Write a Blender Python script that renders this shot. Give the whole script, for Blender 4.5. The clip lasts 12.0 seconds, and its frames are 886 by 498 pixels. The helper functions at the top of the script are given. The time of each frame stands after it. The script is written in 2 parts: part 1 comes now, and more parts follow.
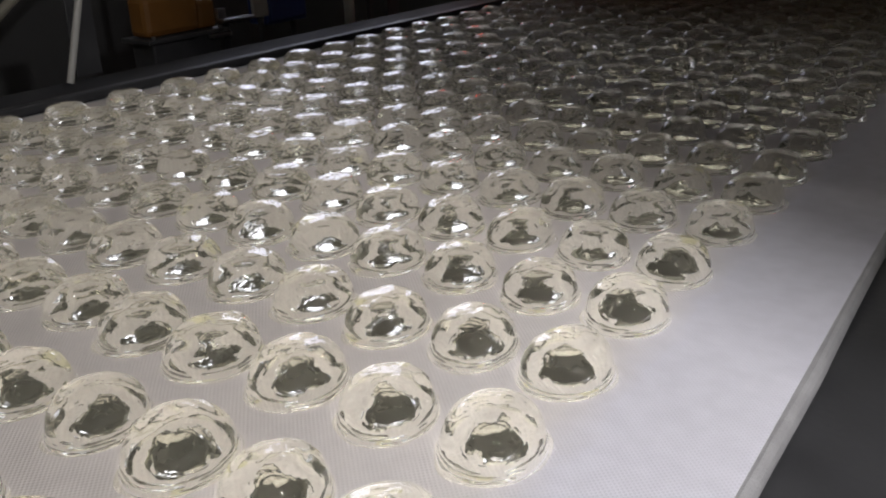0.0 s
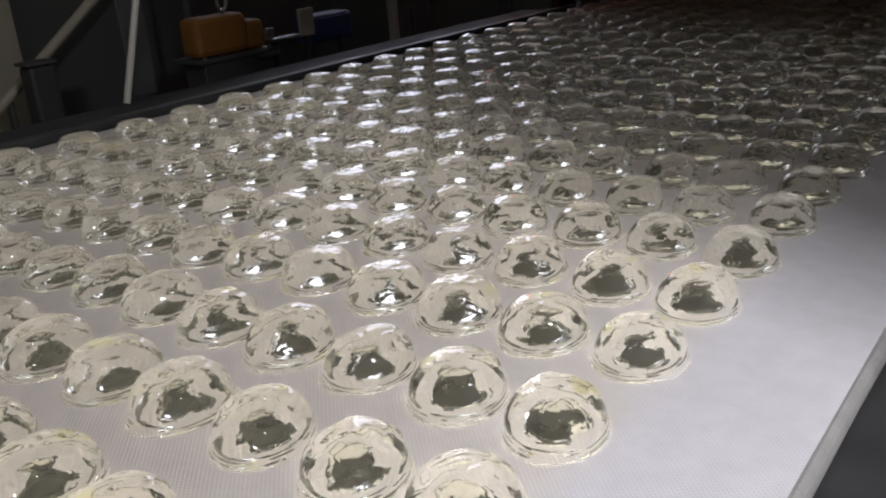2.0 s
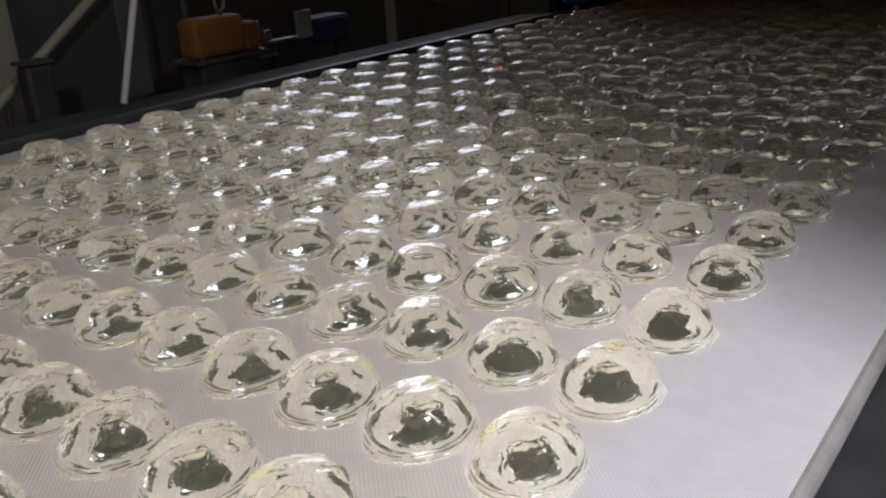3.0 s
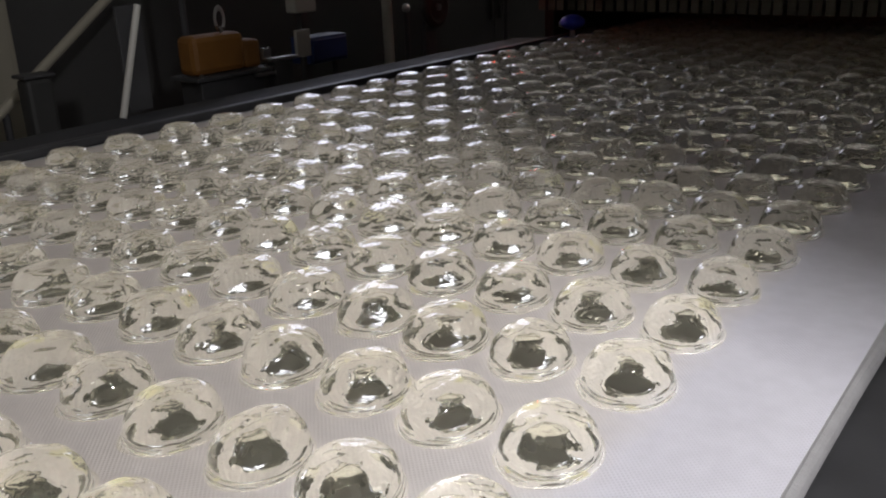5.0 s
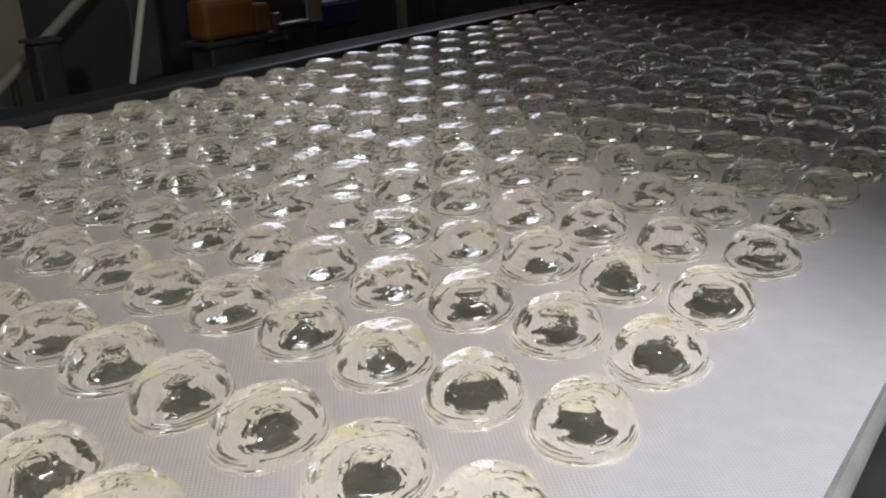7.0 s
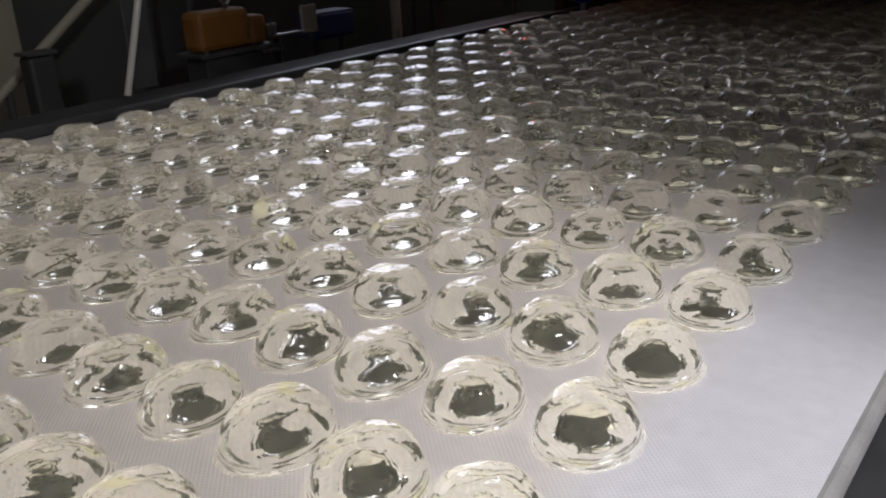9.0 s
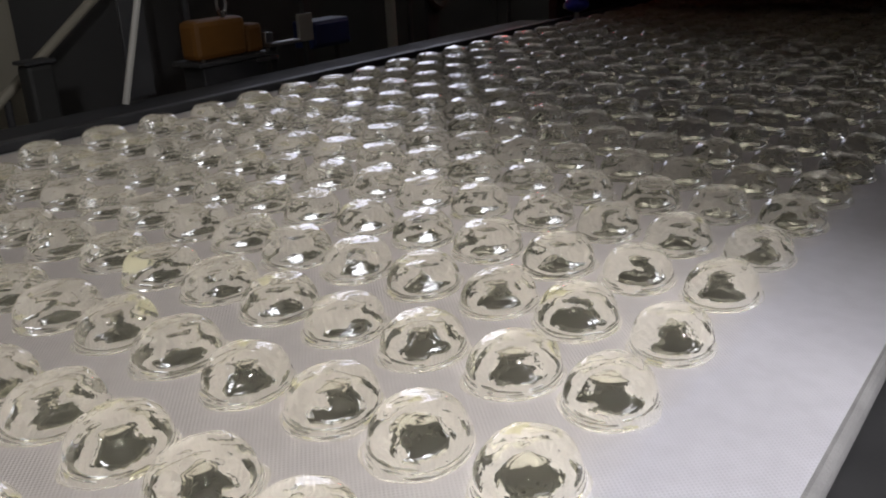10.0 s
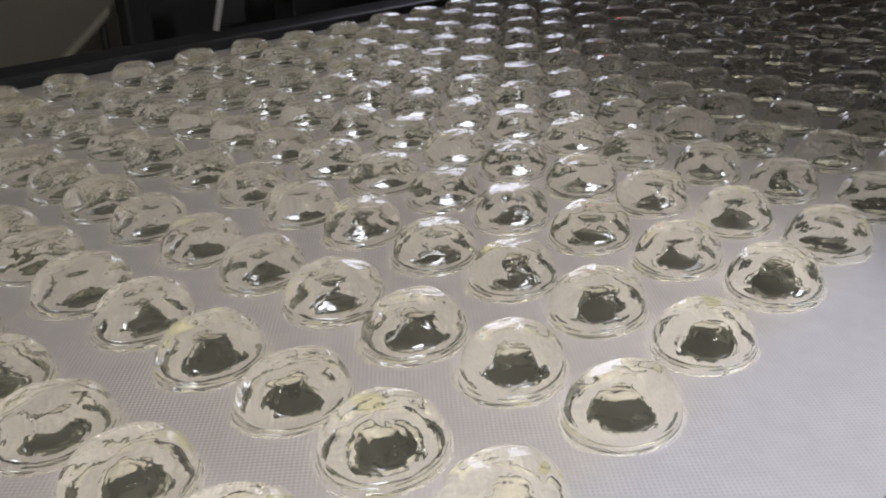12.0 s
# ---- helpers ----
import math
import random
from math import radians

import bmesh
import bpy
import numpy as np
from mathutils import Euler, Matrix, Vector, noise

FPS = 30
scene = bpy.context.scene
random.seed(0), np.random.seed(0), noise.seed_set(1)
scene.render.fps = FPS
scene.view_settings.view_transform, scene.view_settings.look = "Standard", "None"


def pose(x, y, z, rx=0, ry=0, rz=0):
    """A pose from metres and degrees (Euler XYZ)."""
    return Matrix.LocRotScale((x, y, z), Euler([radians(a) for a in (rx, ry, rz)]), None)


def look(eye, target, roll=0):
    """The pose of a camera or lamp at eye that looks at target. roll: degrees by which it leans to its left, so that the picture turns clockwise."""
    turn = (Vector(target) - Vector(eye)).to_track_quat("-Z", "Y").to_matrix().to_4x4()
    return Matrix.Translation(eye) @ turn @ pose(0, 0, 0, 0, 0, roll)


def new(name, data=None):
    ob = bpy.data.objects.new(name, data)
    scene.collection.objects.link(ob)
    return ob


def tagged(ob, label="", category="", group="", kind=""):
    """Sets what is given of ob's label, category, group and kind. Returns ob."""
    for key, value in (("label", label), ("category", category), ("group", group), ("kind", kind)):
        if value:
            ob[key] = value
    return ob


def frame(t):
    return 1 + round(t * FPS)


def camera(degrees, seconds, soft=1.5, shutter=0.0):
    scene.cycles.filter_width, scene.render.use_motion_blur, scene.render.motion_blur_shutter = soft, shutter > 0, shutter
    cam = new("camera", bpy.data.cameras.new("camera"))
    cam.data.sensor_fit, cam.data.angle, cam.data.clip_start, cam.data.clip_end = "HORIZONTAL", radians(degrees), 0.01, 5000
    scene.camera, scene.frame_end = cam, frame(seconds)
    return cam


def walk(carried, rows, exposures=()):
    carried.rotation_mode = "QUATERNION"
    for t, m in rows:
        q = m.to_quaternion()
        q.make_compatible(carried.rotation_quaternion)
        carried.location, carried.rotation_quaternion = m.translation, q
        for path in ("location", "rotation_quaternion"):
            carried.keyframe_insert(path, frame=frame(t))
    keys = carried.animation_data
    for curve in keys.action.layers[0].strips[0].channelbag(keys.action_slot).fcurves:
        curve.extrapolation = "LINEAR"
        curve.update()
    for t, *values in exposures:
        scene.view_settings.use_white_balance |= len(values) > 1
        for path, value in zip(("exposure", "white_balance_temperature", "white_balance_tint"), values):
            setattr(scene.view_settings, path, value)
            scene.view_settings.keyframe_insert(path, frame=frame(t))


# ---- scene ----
# ---------------------------------------------------------------- camera
BELT = 0.90          # height of the belt's top above the floor
cam = camera(53.92, 12.0, soft=2.1)
# seconds, x, y, height above the belt, yaw, pitch, roll
EYES = [
    (0.0, 0.0074, 0.0270, 0.4692, 34.30, -22.52, 1.64),
    (0.5, 0.0179, 0.0238, 0.4562, 34.70, -20.21, 2.65),
    (1.0, 0.0092, 0.0155, 0.4528, 35.71, -20.80, 3.23),
    (1.5, 0.0089, 0.0100, 0.4515, 36.37, -21.56, 3.23),
    (2.0, 0.0131, 0.0031, 0.4546, 36.74, -21.26, 3.61),
    (2.5, 0.0172, 0.0025, 0.4563, 36.82, -21.20, 3.62),
    (3.0, 0.0087, -0.0000, 0.4510, 36.57, -21.00, 3.08),
    (3.2, 0.0082, -0.0051, 0.4527, 36.51, -21.07, 2.83),
    (4.8, 0.0216, -0.0172, 0.4668, 36.79, -19.76, 1.90),
    (5.0, 0.0201, -0.0193, 0.4578, 36.50, -19.71, 1.93),
    (5.5, 0.0116, -0.0192, 0.4564, 36.36, -20.50, 2.02),
    (6.0, -0.0157, -0.0103, 0.4429, 36.61, -21.02, 2.00),
    (6.5, -0.0300, -0.0003, 0.4386, 36.82, -21.46, 2.04),
    (7.0, -0.0208, 0.0027, 0.4396, 37.09, -21.66, 2.05),
    (7.2, -0.0188, 0.0074, 0.4456, 37.12, -22.10, 1.89),
    (8.8, -0.0123, 0.0021, 0.4446, 36.94, -21.01, 2.48),
    (9.0, -0.0136, 0.0039, 0.4447, 36.79, -21.14, 2.38),
    (9.5, -0.0025, -0.0071, 0.4558, 36.71, -20.96, 2.40),
    (10.0, -0.0008, -0.0136, 0.4540, 36.48, -20.72, 2.30),
    (10.5, 0.0036, -0.0101, 0.4479, 36.43, -20.30, 2.27),
    (11.0, 0.0068, -0.0033, 0.4464, 36.17, -20.71, 2.35),
    (11.5, -0.0127, 0.0155, 0.4273, 37.84, -22.25, 2.30),
    (12.0, -0.0257, -0.0065, 0.4262, 42.21, -24.06, 1.40),
]
walk(cam, [(t, pose(x, y, BELT + z, 90 + pitch, roll, yaw)) for t, x, y, z, yaw, pitch, roll in EYES],
     exposures=[(0.0, 0.0), (1.0, 0.06), (3.0, 0.0), (5.0, 0.09), (7.0, 0.02), (11.0, 0.0), (11.5, -0.1), (12.0, -0.22)])

# how far the belt has run, seconds and metres
TRAVEL = [
    (0.0, 0.0000),
    (0.5, 0.1206),
    (1.0, 0.2170),
    (1.5, 0.3322),
    (2.0, 0.4384),
    (2.5, 0.5581),
    (3.0, 0.6627),
    (3.2, 0.7131),
    (4.8, 1.1689),
    (5.0, 1.2210),
    (5.5, 1.3389),
    (6.0, 1.4448),
    (6.5, 1.5782),
    (7.0, 1.6870),
    (7.2, 1.7403),
    (8.8, 2.0843),
    (9.0, 2.1299),
    (9.5, 2.2526),
    (10.0, 2.3634),
    (10.5, 2.4885),
    (11.0, 2.6069),
    (11.5, 2.7354),
    (12.0, 2.8168),
]

# ---------------------------------------------------------------- world and lamps
world = bpy.data.worlds.new("hall")
scene.world = world
world.use_nodes = True
world.node_tree.nodes["Background"].inputs[0].default_value = (0.55, 0.6, 0.7, 1)
world.node_tree.nodes["Background"].inputs[1].default_value = 0.02


def area_lamp(name, at, to, wide, tall, watts, colour, spread=180):
    data = bpy.data.lights.new(name, "AREA")
    data.shape, data.size, data.size_y, data.energy, data.color = "RECTANGLE", wide, tall, watts, colour
    data.spread = radians(spread)
    ob = new(name, data)
    ob.matrix_world = look(at, to)
    return ob


area_lamp("work_light", (0.75, 0.30, BELT + 1.35), (-0.25, 0.6, BELT), 0.10, 0.10, 24.0, (1.0, 0.98, 0.99))
area_lamp("flood_light", (-4.45, 5.15, BELT + 1.72), (-0.9, 1.04, BELT), 1.5, 2.2, 1.6, (0.78, 0.80, 1.0), 34)
# unseen overhead lamps, added as soft fill and for small glints
for x, y in ((-1.6, 0.0), (-0.3, -0.5), (1.0, 0.0), (2.2, -0.6)):
    area_lamp("ceiling_fill", (x, y, 4.3), (x, y, 0), 0.18, 0.18, 4.2, (1.0, 0.97, 0.92))
# unseen lamps added to brighten the walls that the domes mirror
for x in (-5.4, -2.6, 0.2):
    area_lamp("wall_fill", (x, 8.6, 4.2), (x, 10.0, 2.6), 0.3, 0.3, 35, (1.0, 0.97, 0.92), 150)
area_lamp("wall_fill", (-5.6, -1.0, 4.2), (-7.0, -1.0, 2.8), 0.3, 0.3, 55, (1.0, 0.97, 0.92), 150)
area_lamp("wall_fill", (3.6, -1.0, 4.2), (5.0, -1.0, 2.6), 0.3, 0.3, 55, (1.0, 0.97, 0.92), 150)


# ---------------------------------------------------------------- materials
def material(name, colour, rough=0.5, metal=0.0, colour2=None, scale=8.0, bump=0.0, bump_scale=60.0, rough_var=0.1, spec=0.5):
    m = bpy.data.materials.new(name)
    m.use_nodes = True
    n, l = m.node_tree.nodes, m.node_tree.links
    b = n["Principled BSDF"]
    b.inputs["Metallic"].default_value = metal
    b.inputs["Specular IOR Level"].default_value = spec
    co = n.new("ShaderNodeTexCoord")
    big = n.new("ShaderNodeTexNoise")
    big.inputs["Scale"].default_value, big.inputs["Detail"].default_value = scale, 6
    l.new(co.outputs["Object"], big.inputs["Vector"])
    ramp = n.new("ShaderNodeMix")
    ramp.data_type = "RGBA"
    ramp.inputs[6].default_value = (*colour, 1)
    ramp.inputs[7].default_value = (*(colour2 or [c * 0.7 for c in colour]), 1)
    l.new(big.outputs["Fac"], ramp.inputs[0])
    l.new(ramp.outputs[2], b.inputs["Base Color"])
    mr = n.new("ShaderNodeMapRange")
    mr.inputs[3].default_value, mr.inputs[4].default_value = max(0.02, rough - rough_var), min(1, rough + rough_var)
    l.new(big.outputs["Fac"], mr.inputs[0])
    l.new(mr.outputs[0], b.inputs["Roughness"])
    if bump:
        fine = n.new("ShaderNodeTexNoise")
        fine.inputs["Scale"].default_value, fine.inputs["Detail"].default_value = bump_scale, 8
        l.new(co.outputs["Object"], fine.inputs["Vector"])
        bm_ = n.new("ShaderNodeBump")
        bm_.inputs["Strength"].default_value, bm_.inputs["Distance"].default_value = bump, 0.002
        l.new(fine.outputs["Fac"], bm_.inputs["Height"])
        l.new(bm_.outputs[0], b.inputs["Normal"])
    return m


def belt_material():
    """White woven polyester: a fine grid of threads with holes between, a few stains."""
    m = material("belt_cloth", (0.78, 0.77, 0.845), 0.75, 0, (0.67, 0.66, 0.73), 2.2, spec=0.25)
    n, l = m.node_tree.nodes, m.node_tree.links
    b = n["Principled BSDF"]
    co = n.new("ShaderNodeTexCoord")
    sep = n.new("ShaderNodeSeparateXYZ")
    l.new(co.outputs["Object"], sep.inputs[0])
    waves = []
    for axis in (0, 1):
        k = n.new("ShaderNodeMath")
        k.operation = "MULTIPLY"
        k.inputs[1].default_value = 2 * math.pi / 0.0055
        l.new(sep.outputs[axis], k.inputs[0])
        s = n.new("ShaderNodeMath")
        s.operation = "SINE"
        l.new(k.outputs[0], s.inputs[0])
        waves.append(s)
    p = n.new("ShaderNodeMath")
    p.operation = "MULTIPLY"
    l.new(waves[0].outputs[0], p.inputs[0])
    l.new(waves[1].outputs[0], p.inputs[1])
    bump = n.new("ShaderNodeBump")
    bump.inputs["Strength"].default_value, bump.inputs["Distance"].default_value = 0.3, 0.001
    l.new(p.outputs[0], bump.inputs["Height"])
    l.new(bump.outputs[0], b.inputs["Normal"])
    old = b.inputs["Base Color"].links[0].from_socket
    hole = n.new("ShaderNodeMapRange")
    hole.inputs[1].default_value, hole.inputs[2].default_value = 0.2, 1.0
    hole.inputs[3].default_value, hole.inputs[4].default_value = 1.0, 0.87
    l.new(p.outputs[0], hole.inputs[0])
    mul = n.new("ShaderNodeMix")
    mul.data_type, mul.blend_type = "RGBA", "MULTIPLY"
    mul.inputs[0].default_value = 1
    l.new(old, mul.inputs[6])
    l.new(hole.outputs[0], mul.inputs[7])
    # greyish used band and painted shade under the domes, with an uneven border along the clean edge strip
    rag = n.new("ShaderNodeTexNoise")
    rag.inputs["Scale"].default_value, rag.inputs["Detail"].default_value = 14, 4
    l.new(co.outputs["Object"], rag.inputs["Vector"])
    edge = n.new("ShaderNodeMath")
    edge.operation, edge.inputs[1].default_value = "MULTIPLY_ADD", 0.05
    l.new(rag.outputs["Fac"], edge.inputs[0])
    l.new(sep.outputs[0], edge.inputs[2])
    # steps darken towards the belt's middle, standing in for shade between the domes
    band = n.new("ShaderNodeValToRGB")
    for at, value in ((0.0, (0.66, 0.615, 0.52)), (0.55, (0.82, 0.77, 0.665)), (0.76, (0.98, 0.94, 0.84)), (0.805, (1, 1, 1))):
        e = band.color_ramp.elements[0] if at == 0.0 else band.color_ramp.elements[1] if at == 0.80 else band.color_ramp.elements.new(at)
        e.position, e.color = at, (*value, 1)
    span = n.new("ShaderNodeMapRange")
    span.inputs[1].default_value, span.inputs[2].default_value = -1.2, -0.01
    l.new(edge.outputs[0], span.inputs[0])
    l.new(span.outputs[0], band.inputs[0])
    used_shade = n.new("ShaderNodeMix")
    used_shade.data_type, used_shade.blend_type = "RGBA", "MULTIPLY"
    used_shade.inputs[0].default_value = 1
    film = n.new("ShaderNodeTexNoise")
    film.inputs["Scale"].default_value, film.inputs["Detail"].default_value = 34, 3
    l.new(co.outputs["Object"], film.inputs["Vector"])
    blot = n.new("ShaderNodeMapRange")
    blot.inputs[1].default_value, blot.inputs[2].default_value = 0.35, 0.65
    blot.inputs[3].default_value, blot.inputs[4].default_value = 0.94, 1.0
    l.new(film.outputs["Fac"], blot.inputs[0])
    damp = n.new("ShaderNodeMix")
    damp.data_type, damp.blend_type = "RGBA", "MULTIPLY"
    damp.inputs[0].default_value = 1
    l.new(mul.outputs[2], damp.inputs[6])
    l.new(blot.outputs[0], damp.inputs[7])
    l.new(damp.outputs[2], used_shade.inputs[6])
    l.new(band.outputs[0], used_shade.inputs[7])
    l.new(used_shade.outputs[2], b.inputs["Base Color"])
    return m


def glass_material():
    """Clear, faintly yellow, with slow ripples and small pits in its skin."""
    m = bpy.data.materials.new("clear_glass")
    m.use_nodes = True
    n, l = m.node_tree.nodes, m.node_tree.links
    b = n["Principled BSDF"]
    b.inputs["Base Color"].default_value = (0.80, 0.79, 0.675, 1)
    b.inputs["Transmission Weight"].default_value = 0.97
    b.inputs["IOR"].default_value = 1.48
    b.inputs["Roughness"].default_value = 0.004
    co = n.new("ShaderNodeTexCoord")
    info = n.new("ShaderNodeObjectInfo")
    off = n.new("ShaderNodeVectorMath")
    off.operation = "MULTIPLY_ADD"
    off.inputs[1].default_value = (7, 5, 3)
    l.new(info.outputs["Random"], off.inputs[0])
    l.new(co.outputs["Object"], off.inputs[2])
    last = None
    for scale, dist, strength in ((36, 0.004, 0.14), (95, 0.0030, 0.2)):
        no = n.new("ShaderNodeTexNoise")
        no.inputs["Scale"].default_value, no.inputs["Detail"].default_value = scale, 2
        l.new(off.outputs[0], no.inputs["Vector"])
        bu = n.new("ShaderNodeBump")
        bu.inputs["Strength"].default_value, bu.inputs["Distance"].default_value = strength, dist
        l.new(no.outputs["Fac"], bu.inputs["Height"])
        if last:
            l.new(last.outputs[0], bu.inputs["Normal"])
        last = bu
    l.new(last.outputs[0], b.inputs["Normal"])
    return m


GLASS = glass_material()
CLOTH = belt_material()
# yellow put under the domes in place of light tinted by the glass
TINT_YELLOW = material("glass_tint", (0.60, 0.56, 0.36), 0.5, 0, (0.52, 0.49, 0.38), 60, 0.3, 200)
HEM = material("belt_hem", (0.46, 0.455, 0.47), 0.7, 0, (0.24, 0.235, 0.24), 22, 0.5, 300)
DARK_STEEL = material("dark_steel", (0.022, 0.022, 0.025), 0.55, 0.2, (0.07, 0.07, 0.075), 9, 0.3, 90, 0.15)
BRIGHT_STEEL = material("bright_steel", (0.55, 0.55, 0.56), 0.3, 1.0, (0.4, 0.4, 0.41), 9, 0.1, 120, 0.12)
WHITE_PAINT = material("white_paint", (0.8, 0.79, 0.76), 0.6, 0, (0.7, 0.69, 0.66), 3, 0.1, 60)
GREY_PAINT = material("grey_paint", (0.30, 0.30, 0.31), 0.5, 0, (0.22, 0.22, 0.22), 5, 0.1, 80)
PALE_PAINT = material("pale_paint", (0.5, 0.49, 0.47), 0.5, 0, (0.36, 0.35, 0.33), 6, 0.1, 80)
ORANGE = material("orange_paint", (0.21, 0.085, 0.010), 0.6, 0, (0.11, 0.045, 0.007), 9, 0.2, 60)
BLACK_PAINT = material("black_paint", (0.028, 0.028, 0.03), 0.75, 0, (0.045, 0.045, 0.047), 5, 0.2, 70, 0.08, 0.2)
BLUE = material("blue_paint", (0.02, 0.045, 0.19), 0.45, 0, (0.015, 0.032, 0.12), 6, 0.1, 60)
BLUE_KNOB = material("blue_plastic", (0.03, 0.04, 0.45), 0.3, 0, (0.02, 0.03, 0.3), 8)
RUBBER = material("black_rubber", (0.02, 0.02, 0.02), 0.6, 0, (0.035, 0.035, 0.035), 12, 0.2, 90)
BEIGE = material("beige_sheet", (0.30, 0.28, 0.23), 0.6, 0, (0.22, 0.2, 0.16), 2, 0.1, 40)
DARK_SHEET = material("dark_olive_sheet", (0.10, 0.092, 0.07), 0.6, 0, (0.07, 0.064, 0.05), 2, 0.1, 40)
STRIP = material("curtain_strip", (0.10, 0.09, 0.07), 0.55, 0, (0.065, 0.058, 0.045), 9, 0.1, 60)
CONCRETE = material("concrete", (0.16, 0.155, 0.15), 0.8, 0, (0.10, 0.10, 0.095), 1.5, 0.4, 40)
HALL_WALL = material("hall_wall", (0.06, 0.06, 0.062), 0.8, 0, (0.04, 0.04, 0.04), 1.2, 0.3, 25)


# ---------------------------------------------------------------- mesh helpers
def mesh_of(name, bm, mat, smooth=False):
    me = bpy.data.meshes.new(name)
    bm.normal_update()
    bm.to_mesh(me)
    bm.free()
    me.materials.append(mat)
    if smooth:
        me.polygons.foreach_set("use_smooth", [True] * len(me.polygons))
    return me


def part(name, bm, mat, parent=None, label="", smooth=False):
    ob = new(name, mesh_of(name, bm, mat, smooth))
    ob.parent = parent
    return tagged(ob, label)


def add_box(bm, lo, hi, bevel=0.0):
    size = [b - a for a, b in zip(lo, hi)]
    mid = [(a + b) / 2 for a, b in zip(lo, hi)]
    r = bmesh.ops.create_cube(bm, size=1, matrix=Matrix.Translation(mid) @ Matrix.Diagonal((*size, 1)))
    if bevel:
        edges = list({e for v in r["verts"] for e in v.link_edges})
        bmesh.ops.bevel(bm, geom=edges, offset=bevel, segments=2, affect="EDGES", profile=0.5)


def box(lo, hi, bevel=0.003):
    bm = bmesh.new()
    add_box(bm, lo, hi, bevel)
    return bm


def add_rod(bm, a, b, r, sides=12):
    a, b = Vector(a), Vector(b)
    m = Matrix.Translation((a + b) / 2) @ (b - a).to_track_quat("Z", "Y").to_matrix().to_4x4()
    bmesh.ops.create_cone(bm, cap_ends=True, segments=sides, radius1=r, radius2=r, depth=(b - a).length, matrix=m)


def rod(a, b, r, sides=12):
    bm = bmesh.new()
    add_rod(bm, a, b, r, sides)
    return bm


def tube(points, r, sides=8):
    """A bent wire or hose through the points."""
    bm = bmesh.new()
    rings = []
    pts = [Vector(p) for p in points]
    for i, p in enumerate(pts):
        d = (pts[min(i + 1, len(pts) - 1)] - pts[max(i - 1, 0)]).normalized()
        q = d.to_track_quat("Z", "Y")
        rings.append([bm.verts.new(p + q @ Vector((r * math.cos(a), r * math.sin(a), 0))) for a in [2 * math.pi * k / sides for k in range(sides)]])
    for A, B in zip(rings, rings[1:]):
        for k in range(sides):
            bm.faces.new((A[k], A[(k + 1) % sides], B[(k + 1) % sides], B[k]))
    bm.faces.new(rings[0][::-1])
    bm.faces.new(rings[-1])
    return bm


def thing(name, at, label, category, group="", kind=""):
    ob = new(name)
    ob.location = at
    return tagged(ob, label, category, group, kind)


# ---------------------------------------------------------------- the hall
def slab(name, lo, hi, mat, label):
    bm = bmesh.new()
    add_box(bm, lo, hi)
    return tagged(part(name, bm, mat), label, name.split("_")[0], kind="structure")


slab("floor", (-7, -4, -0.1), (5, 10, 0), CONCRETE, "dark stained concrete factory floor")
slab("wall_north", (-7, 10, 0), (5, 10.2, 4.4), PALE_PAINT, "pale factory wall")
slab("wall_south", (-7, -4.2, 0), (5, -4, 4.4), PALE_PAINT, "pale factory wall")
slab("wall_west", (-7.2, -4.2, 0), (-7, 10.2, 4.4), PALE_PAINT, "pale factory wall")
slab("wall_east", (5, -4.2, 0), (5.2, 10.2, 4.4), PALE_PAINT, "pale factory wall")
slab("ceiling", (-7.2, -4.2, 4.4), (5.2, 10.2, 4.5), PALE_PAINT, "pale factory ceiling")

# unseen pale sheet-metal canopy, added so that its slanting front edge shades the far belt
def canopy():
    bm = bmesh.new()
    z = BELT + 1.1
    low = [bm.verts.new(p) for p in ((1.4, 0.068, z), (0.574, 0.448, z), (0.286, 0.581, z), (-2.4, 1.82, z), (-2.4, 4.2, z), (1.4, 4.2, z))]
    f = bm.faces.new(low)
    r = bmesh.ops.extrude_face_region(bm, geom=[f])
    bmesh.ops.translate(bm, vec=(0, 0, 0.04), verts=[g for g in r["geom"] if isinstance(g, bmesh.types.BMVert)])
    bmesh.ops.recalc_face_normals(bm, faces=bm.faces)
    tagged(part("canopy", bm, WHITE_PAINT), "unseen white sheet-metal canopy added to shade the far belt", "canopy", kind="structure")


canopy()

# ---------------------------------------------------------------- the conveyor
LEFT, RIGHT = -1.935, -0.134     # edges of the belt
TUNNEL_Y = 3.9                   # front of the tunnel


def belt():
    """The woven sheet with a rolled hem along each edge; long enough for its run."""
    root = thing("conveyor_belt", (0, 0, BELT), "white woven mesh conveyor belt carrying rows of clear domes", "conveyor belt")
    y0, y1 = -1.2, 9.2
    bm = bmesh.new()
    add_box(bm, (LEFT, y0, -0.004), (RIGHT, y1, 0))
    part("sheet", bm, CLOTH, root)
    for side, x in ((-1, LEFT), (1, RIGHT)):
        prof = [(0, 0), (0.004, 0.0012), (0.008, 0.0002), (0.011, -0.004), (0.013, -0.010), (0.013, -0.015), (0.0, -0.006)]
        bm = bmesh.new()
        n = 60
        rings = []
        for k in range(n + 1):
            y = y0 + (y1 - y0) * k / n
            wob = 0.0012 * math.sin(y * 9.0) + 0.0007 * math.sin(y * 23.0)
            rings.append([bm.verts.new((x + side * (px + wob * (px > 0)), y, pz)) for px, pz in prof])
        for A, B in zip(rings, rings[1:]):
            for i in range(len(prof)):
                j = (i + 1) % len(prof)
                bm.faces.new((A[i], A[j], B[j], B[i]) if side < 0 else (A[j], A[i], B[i], B[j]))
        part("hem", bm, HEM, root, "greyish rolled hem")
    return root


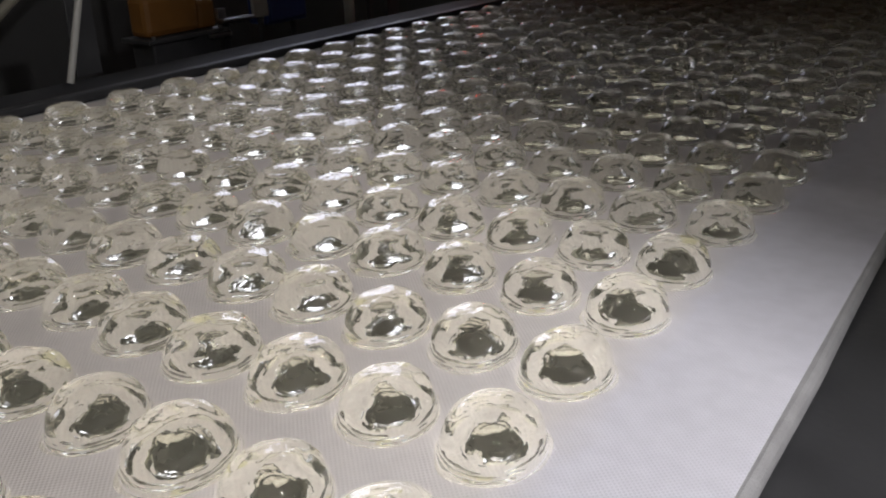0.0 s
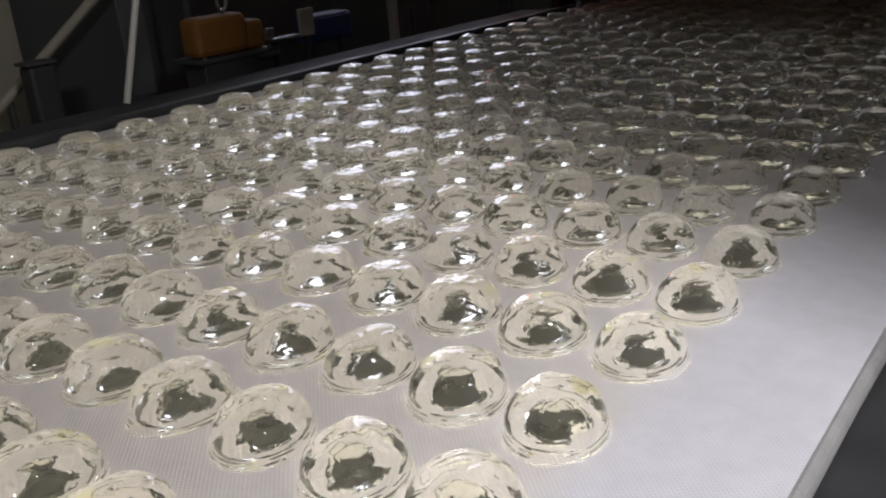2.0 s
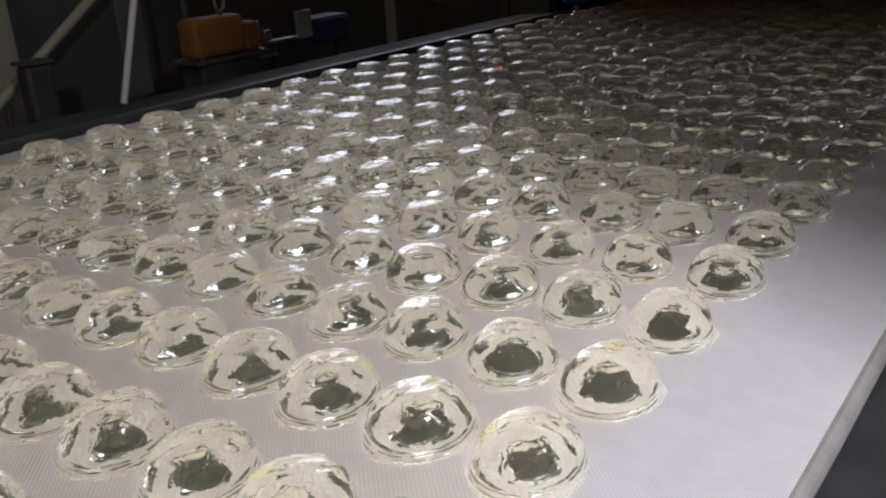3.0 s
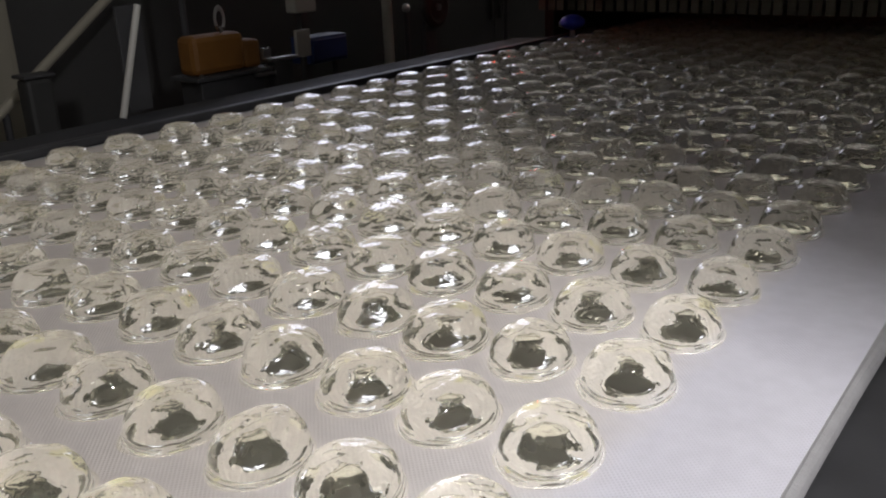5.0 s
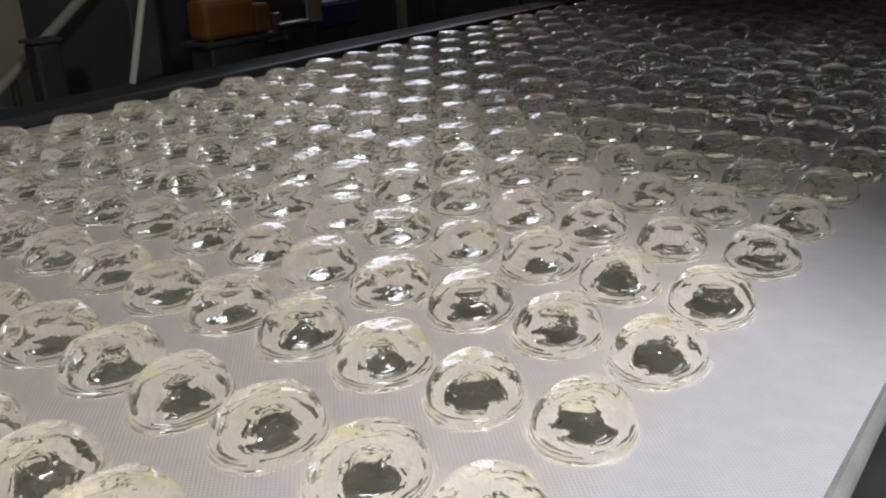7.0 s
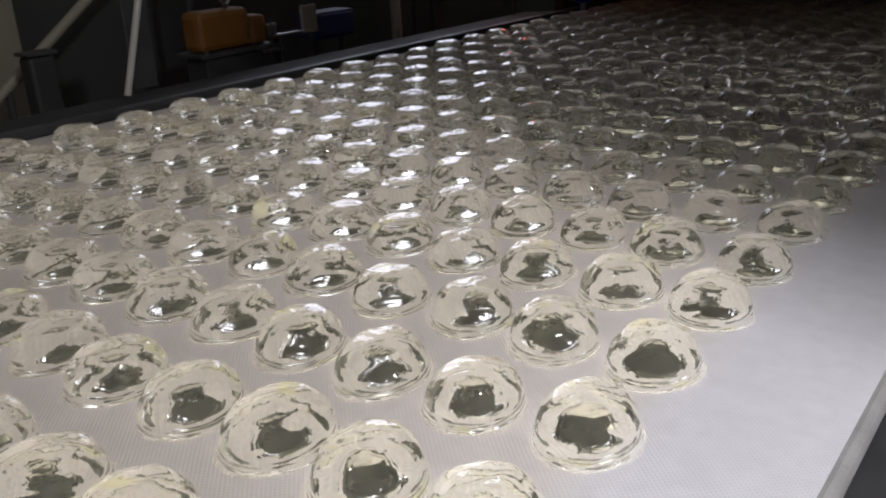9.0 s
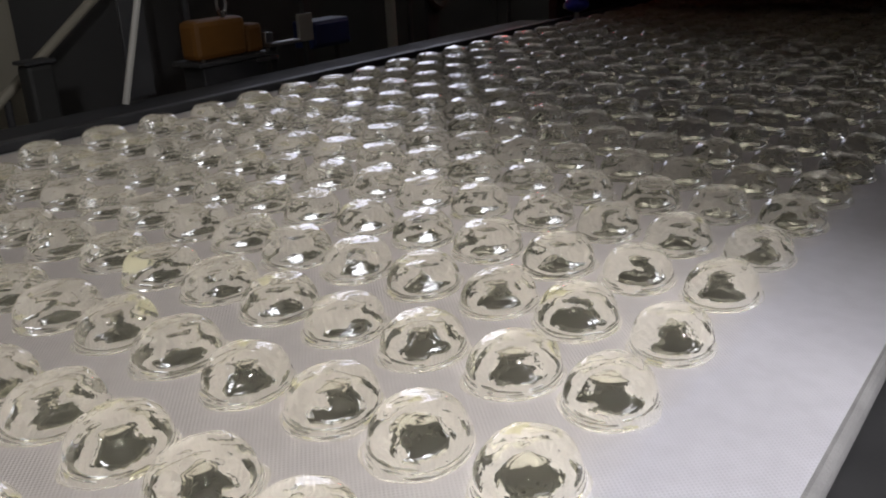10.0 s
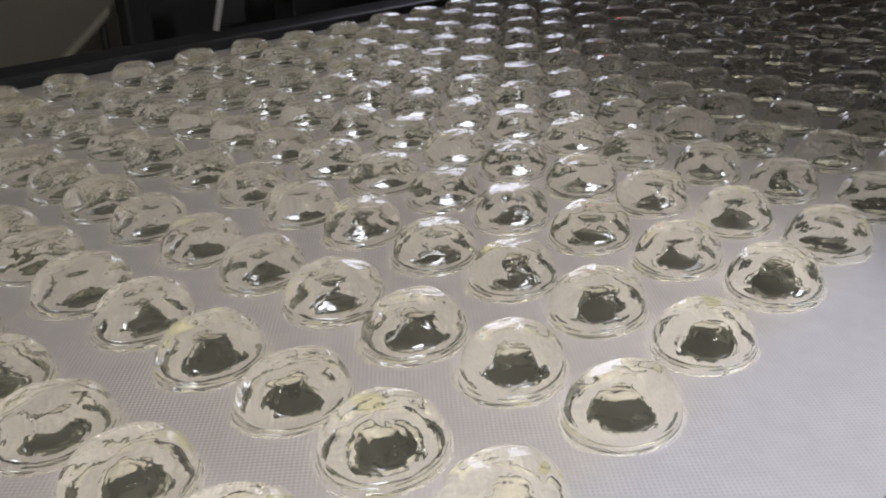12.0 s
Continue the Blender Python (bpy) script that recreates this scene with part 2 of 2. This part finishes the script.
def conveyor_frame():
    root = thing("conveyor_table", (0, 0, 0), "dark steel conveyor frame with worn side rails", "conveyor")
    z = BELT
    y0, y1 = -3.4, 8.8
    bm = box((RIGHT + 0.002, y0, z - 0.14), (RIGHT + 0.46, y1, z - 0.022), 0.006)
    part("side_rail", bm, DARK_STEEL, root, "dark scratched steel side rail")
    bm = box((LEFT - 0.16, y0, z - 0.14), (LEFT - 0.012, y1, z - 0.022), 0.006)
    part("side_rail", bm, DARK_STEEL, root, "dark scratched steel side rail")
    bm = box((LEFT - 0.135, y0, z - 0.021), (LEFT - 0.105, y1, z + 0.004), 0.004)
    part("edge_strip", bm, DARK_STEEL, root, "dark steel edge strip")
    # sloping guard plate outside the far rail
    bm = bmesh.new()
    v = [bm.verts.new(p) for p in ((LEFT - 0.16, y0, z - 0.03), (LEFT - 0.16, TUNNEL_Y, z - 0.03), (LEFT - 0.50, TUNNEL_Y, z - 0.045), (LEFT - 0.50, y0, z - 0.045))]
    f = bm.faces.new(v)
    r = bmesh.ops.extrude_face_region(bm, geom=[f])
    bmesh.ops.translate(bm, vec=(0, 0, -0.006), verts=[g for g in r["geom"] if isinstance(g, bmesh.types.BMVert)])
    part("guard_plate", bm, BLACK_PAINT, root)
    for y in (-2.9, 0.4, 3.6, 6.9):
        bm = box((LEFT - 0.02, y, z - 0.24), (RIGHT + 0.05, y + 0.08, z - 0.141), 0.004)
        part("cross_beam", bm, GREY_PAINT, root)
        for x in (LEFT - 0.12, RIGHT + 0.03):
            part("leg", box((x, y, 0), (x + 0.08, y + 0.08, z - 0.141), 0.004), GREY_PAINT, root)
    bm = box((LEFT + 0.005, y0, z - 0.06), (RIGHT - 0.005, y1, z - 0.0045), 0.002)
    part("slider_bed", bm, GREY_PAINT, root)
    return root


BELT_SHEET = belt()
conveyor_frame()


def tunnel():
    root = thing("cooling_tunnel", (0, TUNNEL_Y, 0), "dark sheet-metal tunnel with a strip curtain over the belt", "tunnel")
    z, d = BELT, 4.8
    lo, hi = LEFT - 0.36, RIGHT + 0.75
    part("lintel", box((lo, 0, z + 0.30), (hi, 0.06, z + 0.5), 0.004), DARK_SHEET, root)
    part("roof", box((lo, 0.06, z + 0.44), (hi, d, z + 0.5), 0.004), DARK_SHEET, root)
    part("side_panel", box((lo, 0.06, z - 0.2), (lo + 0.05, d, z + 0.44), 0.004), BLACK_PAINT, root)
    part("side_panel", box((hi - 0.05, 0.06, z - 0.2), (hi, d, z + 0.44), 0.004), BLACK_PAINT, root)
    part("end_panel", box((lo, d, z - 0.2), (hi, d + 0.05, z + 0.5), 0.004), HALL_WALL, root)
    part("curtain_bar", rod((lo + 0.02, -0.03, z + 0.34), (hi - 0.02, -0.03, z + 0.34), 0.012), BRIGHT_STEEL, root)
    x, rnd = lo + 0.04, random.Random(4)
    first = None
    while x < hi - 0.06:
        if first is None:
            bm = bmesh.new()
            for k in range(4):
                a, b = -0.24 + 0.06 * k, -0.18 + 0.06 * k
                add_box(bm, (-0.019, -0.002 + 0.0015 * (k % 2), a), (0.019, 0.002 + 0.0015 * (k % 2), b))
            first = mesh_of("strip", bm, STRIP)
        ob = new("strip", first)
        ob.parent = root
        ob.matrix_basis = pose(x, -0.03, z + 0.34, rnd.uniform(-3, 3), 0, rnd.uniform(-12, 12))
        x += 0.052
    return root


tunnel()

# ---------------------------------------------------------------- domes
DX, DY, SKEW = 0.11325, 0.15286, -0.00398
X0, Y0 = -0.3285, 1.0529
COLUMNS, NEAR = 14, 7


# radius and height up the outside: thin foot, rounded wall with faint rings, shoulder, gently swelling top
WALL = [(0.0484, 0.0022), (0.0481, 0.0050), (0.0471, 0.0090), (0.0468, 0.0108), (0.0458, 0.0150), (0.0455, 0.0168), (0.0443, 0.0210), (0.0429, 0.0250),
        (0.0410, 0.0288), (0.0386, 0.0324), (0.0358, 0.0356), (0.0334, 0.0376), (0.0312, 0.0390), (0.0292, 0.0398), (0.0272, 0.0400), (0.0242, 0.0404),
        (0.0200, 0.0411), (0.0150, 0.0418), (0.0080, 0.0423)]
SOLE = (0.0, 0.0025, 0.005, 0.007, 0.009, 0.0105, 0.0116, 0.0124, 0.0132, 0.0140, 0.0150, 0.0160, 0.0168, 0.0175, 0.0182, 0.0189, 0.0198, 0.0208, 0.0220,
        0.0234, 0.0250, 0.0264, 0.0276, 0.0286, 0.0296, 0.0308, 0.0322, 0.0334, 0.0344, 0.0354, 0.0366, 0.0380, 0.0392, 0.0402, 0.0412, 0.0424, 0.0445, 0.0476)
LONG = 1.17      # the drops are longer along the belt than across it


def underside(x, y, seed):
    """Height of the sole over the belt: a flat pocket of air in the middle, broken rings of air round it, the rest stuck to the cloth."""
    r, a = math.hypot(x, y), math.atan2(y, x)
    gap = noise.noise(Vector((math.cos(a) * 1.6, math.sin(a) * 1.6, seed * 5.3)))
    gap2 = noise.noise(Vector((math.cos(a) * 2.6, math.sin(a) * 2.6, seed * 3.1 + 9)))
    wave = noise.noise(Vector((x * 60, y * 60, seed * 3.7)))
    pocket = (0.0184 + 0.0030 * gap + 0.0018 * gap2 - r) / 0.0011
    ring_a = (0.0021 - abs(r - 0.0282 - 0.0016 * gap2)) / 0.0010 - max(0, -0.10 - gap) * 12
    ring_b = (0.0019 - abs(r - 0.0350 - 0.0018 * gap)) / 0.0010 - max(0, -0.08 - gap2) * 12
    ring_c = (0.0018 - abs(r - 0.0415 + 0.0012 * gap)) / 0.0010 - max(0, -0.08 + gap) * 12
    # thin arcs and spots inside the pocket that touch the cloth
    touch = max(1.6 - abs(r - 0.0160 - 0.0012 * gap2) / 0.0009 - max(0, gap) * 7, 1.5 - abs(r - 0.0110 - 0.0014 * gap) / 0.0009 - max(0, -gap2) * 7,
                (noise.noise(Vector((x * 80, y * 80, seed * 6.1))) - 0.27) * 9)
    pocket -= max(0.0, touch) * 2.2
    lift = max(-1.0, min(1.0, max(pocket, ring_a, ring_b, ring_c)))
    ripple = 0.00024 * math.sin(r * 1500 + 3 * gap) * max(0.0, min(1.0, (r - 0.006) / 0.006))
    return 0.0010 * lift + ((0.0005 * wave + ripple) if lift > 0.5 else 0)


def revolve(bm, rings):
    """Faces between rings of points; a ring of one point closes an end."""
    for A, B in zip(rings, rings[1:]):
        n = max(len(A), len(B))
        for k in range(n):
            j = (k + 1) % n
            if len(A) == 1:
                bm.faces.new((A[0], B[j], B[k]))
            elif len(B) == 1:
                bm.faces.new((A[k], A[j], B[0]))
            else:
                bm.faces.new((A[k], A[j], B[j], B[k]))
    bmesh.ops.recalc_face_normals(bm, faces=bm.faces)


def dome_mesh(seed):
    """A squat solid drop, a little lopsided, flat on top."""
    rnd = random.Random(seed)
    seg = 40
    ph = [rnd.uniform(0, 6.28) for _ in range(6)]
    amp = [rnd.uniform(0.2, 1.0) for _ in range(6)]
    tilt = (rnd.uniform(-0.05, 0.05), rnd.uniform(-0.05, 0.05))
    bm = bmesh.new()
    rings = []
    for r, z in [(r, None) for r in SOLE] + WALL + [(0.0, 0.0424)]:
        if r == 0:
            rings.append([bm.verts.new((0, 0, underside(0, 0, seed) if z is None else 1.02 * z))])
            continue
        row = []
        for k in range(seg):
            a = 2 * math.pi * k / seg
            w = 1 + 0.020 * amp[0] * math.sin(2 * a + ph[0]) + 0.016 * amp[1] * math.sin(3 * a + ph[1]) + 0.008 * amp[2] * math.sin(5 * a + ph[2])
            x, y = r * w * math.cos(a), r * w * math.sin(a)
            if z is None:
                h = underside(x, y, seed)
                y *= LONG
            else:
                up = z / 0.041
                lump = noise.noise(Vector((x * 48, y * 48, z * 48 + seed * 2.9)))
                fine = noise.noise(Vector((x * 110, y * 110, z * 110 + seed * 1.7)))
                x, y = x * (1 + 0.024 * up * lump), y * (1 + 0.024 * up * lump) * LONG
                h = 1.02 * z * (1 + 0.03 * amp[3] * math.sin(a + ph[3])) + up * (tilt[0] * x + tilt[1] * y) + 0.0022 * up * lump + 0.0010 * up * fine
            row.append(bm.verts.new((x, y, h)))
        rings.append(row)
    revolve(bm, rings)
    return mesh_of("glass_dome", bm, GLASS, True)


def foot_mesh(seed):
    """A thin uneven lip of the same stuff that has run out round the base."""
    rnd = random.Random(seed)
    ph = [rnd.uniform(0, 6.28) for _ in range(4)]
    bm = bmesh.new()
    rings = []
    for f, z in ((0.0, -0.0004), (1.0, -0.0004), (1.04, 0.0003), (0.9, 0.0006), (0.5, 0.0009), (0.0, 0.0012)):
        row = []
        for k in range(40):
            a = 2 * math.pi * k / 40
            reach = 0.0010 + 0.0014 * math.sin(2 * a + ph[0]) + 0.0016 * math.sin(3 * a + ph[1]) + 0.0010 * math.sin(7 * a + ph[2])
            d = 0.0490 + f * max(0.0008, reach)
            row.append(bm.verts.new((d * math.cos(a), d * math.sin(a) * LONG, z)))
        rings.append(row)
    revolve(bm, rings + rings[:1])
    return mesh_of("foot", bm, GLASS, True)


def tint_mesh(seed):
    """Yellow patches between the sole and the cloth, standing in for light tinted inside the dome."""
    bm = bmesh.new()
    rings = []
    radii = (0.0325, 0.0350, 0.0375, 0.0400, 0.0425, 0.0450, 0.0470)
    for r in radii:
        rings.append([(r * math.cos(2 * math.pi * k / 60), r * math.sin(2 * math.pi * k / 60)) for k in range(60)])
    made = {}

    def vert(i, k):
        if (i, k) not in made:
            made[i, k] = bm.verts.new((rings[i][k][0], rings[i][k][1] * LONG, 0.0003))
        return made[i, k]

    for i in range(len(radii) - 1):
        for k in range(60):
            x, y = rings[i][k]
            if noise.noise(Vector((x * 40, y * 40, seed * 4.1))) > 0.37:
                j = (k + 1) % 60
                bm.faces.new((vert(i, k), vert(i + 1, k), vert(i + 1, j), vert(i, j)))
    r = bmesh.ops.extrude_face_region(bm, geom=list(bm.faces))
    bmesh.ops.translate(bm, vec=(0, 0, -0.0005), verts=[g for g in r["geom"] if isinstance(g, bmesh.types.BMVert)])
    bmesh.ops.recalc_face_normals(bm, faces=bm.faces)
    return mesh_of("residue", bm, TINT_YELLOW)


SHAPES = [dome_mesh(40 + k) for k in range(12)]
FEET = [foot_mesh(70 + k) for k in range(5)]
TINTS = [tint_mesh(90 + k) for k in range(7)]


def dome_spots():
    rnd = random.Random(11)
    for row in range(-6, 39):
        early = max(0.0, min(1.0, (1.5 - row) / 1.5))
        for col in range(COLUMNS):
            x = X0 - DX * col - 0.012 * early + rnd.uniform(-0.003, 0.003)
            y = Y0 + DY * row + SKEW * col - 0.009 * early + rnd.uniform(-0.005, 0.005)
            yield row, col, x, y, rnd.randrange(len(SHAPES)), rnd.choice((0, 180)) + rnd.uniform(-12, 12), rnd.uniform(0.96, 1.03)


def domes():
    near, verts, faces = [], [], []
    for row, col, x, y, k, turn, size in dome_spots():
        m = pose(x, y, BELT, 0, 0, turn) @ Matrix.Scale(size, 4)
        if col < NEAR:
            ob = new("glass_dome", SHAPES[k])
            ob.matrix_basis = m
            tagged(ob, "clear pale-yellow glassy dome resting on the white belt", "glass dome", "domes on the belt")
            for name, me in (("foot", FEET[(row + 2 * col) % len(FEET)]), ("residue", TINTS[(row * 3 + col) % len(TINTS)])):
                child = new(name, me)
                child.parent = ob
                child.visible_shadow = False
                if name == "residue":
                    tagged(child, "yellow patches standing in for light tinted inside the dome")
            ob.visible_shadow = False
            near.append((ob, x, y, turn))
        else:
            for me in (SHAPES[k], FEET[(row + 2 * col) % len(FEET)]):
                base = len(verts)
                verts += [m @ v.co for v in me.vertices]
                faces += [[base + i for i in p.vertices] for p in me.polygons]
    me = bpy.data.meshes.new("glass_domes")
    me.from_pydata(verts, [], faces)
    me.polygons.foreach_set("use_smooth", [True] * len(me.polygons))
    me.materials.append(GLASS)
    far = new("glass_domes", me)
    far.visible_shadow = False
    tagged(far, "rows of clear pale-yellow glassy domes on the belt's far half", "glass domes", kind="stuff")
    return near, far


NEAR_DOMES, FAR_DOMES = domes()

# ---------------------------------------------------------------- machinery beyond the belt
RED_GLOW = bpy.data.materials.new("red_glow")
RED_GLOW.use_nodes = True
RED_GLOW.node_tree.nodes["Principled BSDF"].inputs["Base Color"].default_value = (0.6, 0.02, 0.01, 1)
RED_GLOW.node_tree.nodes["Principled BSDF"].inputs["Emission Color"].default_value = (1.0, 0.05, 0.02, 1)
RED_GLOW.node_tree.nodes["Principled BSDF"].inputs["Emission Strength"].default_value = 12


def ball(at, r, sx=1, sy=1, sz=1):
    bm = bmesh.new()
    bmesh.ops.create_uvsphere(bm, u_segments=20, v_segments=12, radius=r, matrix=Matrix.Translation(at) @ Matrix.Diagonal((sx, sy, sz, 1)))
    return bm


def ring(at, r, wire, tall=1.0, axis="x"):
    """A closed ring of round wire, standing in the plane across the given axis."""
    bm = bmesh.new()
    n, m = 28, 8
    rows = []
    for i in range(n):
        a = 2 * math.pi * i / n
        row = []
        for k in range(m):
            b = 2 * math.pi * k / m
            d = r + wire * math.cos(b)
            p = (wire * math.sin(b), d * math.cos(a), d * tall * math.sin(a))
            row.append(bm.verts.new([at[q] + (p if axis == "x" else (p[1], p[0], p[2]))[q] for q in range(3)]))
        rows.append(row)
    for i in range(n):
        for k in range(m):
            A, B = rows[i], rows[(i + 1) % n]
            bm.faces.new((A[k], A[(k + 1) % m], B[(k + 1) % m], B[k]))
    bmesh.ops.recalc_face_normals(bm, faces=bm.faces)
    return bm


def gear_motor():
    root = thing("gear_motor", (-2.62, 2.14, BELT), "orange painted gear motor box with a steel lifting link", "motor")
    part("housing", box((-0.10, -0.13, 0.005), (0.0, 0.115, 0.148), 0.022), ORANGE, root)
    part("end_cover", box((-0.09, 0.116, 0.005), (-0.008, 0.20, 0.112), 0.016), ORANGE, root, "darker orange end cover")
    part("foot_plate", box((-0.13, -0.15, -0.012), (0.03, 0.22, 0.004), 0.003), DARK_STEEL, root)
    for y in (-0.12, 0.19):
        part("bolt", rod((0.018, y, 0.004), (0.018, y, 0.014), 0.008, 6), BRIGHT_STEEL, root)
    part("lifting_link", ring((-0.03, 0.03, 0.198), 0.021, 0.0055, 1.9), BRIGHT_STEEL, root, "bright steel link")
    part("pedestal", box((-0.11, -0.12, -BELT), (0.01, 0.19, -0.013), 0.006), DARK_STEEL, root)


def bracket():
    root = thing("mounting_bracket", (-2.60, 2.41, BELT), "shiny bent steel mounting bracket on a dark post", "bracket")
    part("arm", box((-0.03, -0.075, 0.018), (0.012, 0.085, 0.032), 0.003), BRIGHT_STEEL, root)
    part("upright", box((-0.03, -0.075, 0.033), (-0.012, -0.035, 0.072), 0.003), BRIGHT_STEEL, root)
    part("lower_plate", box((-0.035, -0.14, -0.028), (0.02, -0.045, -0.014), 0.003), BRIGHT_STEEL, root)
    part("post", box((-0.03, -0.045, -BELT), (0.01, 0.06, 0.017), 0.004), DARK_STEEL, root)


def panel():
    root = thing("sensor_plate", (-2.70, 2.64, BELT), "small grey metal plate standing on a thin post", "plate")
    part("plate", box((-0.012, -0.04, 0.0), (0.004, 0.042, 0.112), 0.003), PALE_PAINT, root)
    part("post", rod((-0.004, 0, -BELT), (-0.004, 0, -0.001), 0.014), DARK_STEEL, root)


def blue_box():
    root = thing("blue_box", (-2.92, 3.02, 0), "dark blue painted switch box on a steel stand", "switch box")
    part("case", box((-0.12, -0.13, BELT - 0.08), (0.0, 0.13, BELT + 0.042), 0.008), BLUE, root)
    part("lid", box((0.001, -0.115, BELT - 0.065), (0.012, 0.115, BELT + 0.03), 0.004), BLUE, root)
    for y in (-0.1, 0.1):
        part("leg", rod((-0.06, y, 0), (-0.06, y, BELT - 0.081), 0.016), DARK_STEEL, root)


def upright_pole():
    root = thing("upright_pole", (-2.70, 3.21, 0), "pale grey upright steel pole", "pole")
    part("tube", rod((0, 0.0, 0), (0, -0.02, 1.75), 0.024, 16), PALE_PAINT, root)
    part("base_plate", box((-0.07, -0.07, 0), (0.07, 0.07, 0.012), 0.002), DARK_STEEL, root)


def junction_box():
    root = thing("junction_box", (-2.95, 2.80, 0), "small pale junction box on a dark post", "junction box")
    part("case", box((-0.05, 0.04, BELT + 0.155), (0.02, 0.17, BELT + 0.26), 0.008), PALE_PAINT, root)
    part("post", box((-0.03, 0.085, 0), (0.0, 0.125, BELT + 0.154), 0.003), DARK_STEEL, root)


def pulley():
    root = thing("pulley_stand", (-2.95, 3.86, BELT), "black belt pulley on a dark steel stand", "pulley")
    part("tyre", ring((0, 0.04, 0.10), 0.085, 0.028), RUBBER, root, "black rubber tyre")
    part("disc", rod((-0.02, 0.04, 0.10), (0.02, 0.04, 0.10), 0.066, 24), DARK_STEEL, root)
    part("hub", rod((-0.03, 0.04, 0.10), (0.035, 0.04, 0.10), 0.018), BRIGHT_STEEL, root)
    part("lug", ball((0.0, -0.21, 0.115), 0.022), BRIGHT_STEEL, root)
    part("lug_post", rod((0.0, -0.21, -BELT), (0.0, -0.21, 0.095), 0.014), DARK_STEEL, root)
    part("stand", box((-0.055, -0.01, -BELT), (-0.031, 0.09, 0.13), 0.003), DARK_STEEL, root)


def side_brace():
    root = thing("side_brace", (-2.30, 1.48, BELT), "pale flat bar bolted beside a dark plate on the guard", "brace")
    bm = rod((0, 0, -0.02), (0, 0.105, 0.30), 0.0105, 10)
    part("bar", bm, PALE_PAINT, root)
    part("plate", box((-0.022, 0.035, -0.012), (-0.012, 0.12, 0.30), 0.003), DARK_STEEL, root)


def handrail():
    root = thing("inclined_handrail", (-2.90, 0, BELT), "tan painted inclined handrail pipe on uprights", "handrail")
    part("pipe", rod((0, 0.26, -0.885), (0, 2.25, 0.56), 0.017, 14), BEIGE, root)
    part("upright", rod((0, 1.43, -BELT), (0, 1.43, -0.05), 0.013), DARK_STEEL, root)
    part("upright", rod((0, 2.2, -BELT), (0, 2.2, 0.51), 0.013), DARK_STEEL, root)


def black_column():
    root = thing("cable_column", (-2.72, 1.46, 0), "black rubber-clad cable column", "column")
    part("sleeve", box((-0.05, -0.045, 0), (0.02, 0.05, BELT + 0.075), 0.015), RUBBER, root)
    part("cap", box((-0.056, -0.051, BELT + 0.076), (0.026, 0.056, BELT + 0.088), 0.004), DARK_STEEL, root)


def cabinet(name, lo, hi, mat, label):
    """A machine cabinet with a plinth, two doors and their handles, facing the belt."""
    root = thing(name, (0, 0, 0), label, "cabinet")
    (x0, y0), (x1, y1), z1 = lo, hi[:2], hi[2]
    part("plinth", box((x0 + 0.03, y0 + 0.03, 0), (x1 - 0.03, y1 - 0.03, 0.1), 0.004), DARK_STEEL, root)
    part("body", box((x0, y0, 0.101), (x1, y1, z1), 0.01), mat, root)
    mid = (y0 + y1) / 2
    for a, b, h in ((y0 + 0.03, mid - 0.006, mid - 0.06), (mid + 0.006, y1 - 0.03, mid + 0.06)):
        door = part("door", box((x1 + 0.001, a, 0.14), (x1 + 0.02, b, z1 - 0.05), 0.004), mat, root)
        part("handle", box((x1 + 0.021, h - 0.012, BELT - 0.15), (x1 + 0.045, h + 0.012, BELT + 0.0), 0.005), RUBBER, door)


def handwheel():
    root = thing("blue_handwheel", (-1.995, 3.70, BELT - 0.022), "glossy blue plastic knob on a short steel stem", "knob")
    part("stem", rod((0, 0, 0), (0, 0, 0.055), 0.012), BRIGHT_STEEL, root)
    part("knob", ball((0, 0, 0.085), 0.058, 1, 1, 0.62), BLUE_KNOB, root)
    part("collar", rod((-0.066, 0, 0.075), (-0.052, 0, 0.075), 0.014), BRIGHT_STEEL, root)


def pilot_lamp():
    root = thing("pilot_lamp", (-2.44, 3.82, 0), "small glowing red pilot lamp on a thin post", "lamp")
    part("post", rod((0, 0, 0), (0, 0, BELT + 0.27), 0.012), DARK_STEEL, root)
    part("lens", ball((0, 0, BELT + 0.295), 0.026), RED_GLOW, root, "glowing red lens")


gear_motor()
bracket()
panel()
blue_box()
upright_pole()
junction_box()
pulley()
side_brace()
handrail()
black_column()
cabinet("machine_cabinet", (-4.2, 0.5), (-3.4, 1.77, 1.55), BEIGE, "olive-beige sheet-metal machine cabinet with two doors")
# added backdrop: dark colour in place of shade, hides the lit north wall
cabinet("dark_backdrop", (-4.6, 1.9), (-3.8, 9.6, 1.45), HALL_WALL, "long cabinet added as a backdrop, its dark colour standing in for shade")
handwheel()
pilot_lamp()


def motions():
    """The belt and all that lies on it run towards the near end together."""
    walk(BELT_SHEET, [(t, pose(0, -s, BELT)) for t, s in TRAVEL])
    walk(FAR_DOMES, [(t, pose(0, -s, 0)) for t, s in TRAVEL])
    for ob, x, y, turn in NEAR_DOMES:
        walk(ob, [(t, pose(x, y - s, BELT, 0, 0, turn)) for t, s in TRAVEL])


motions()
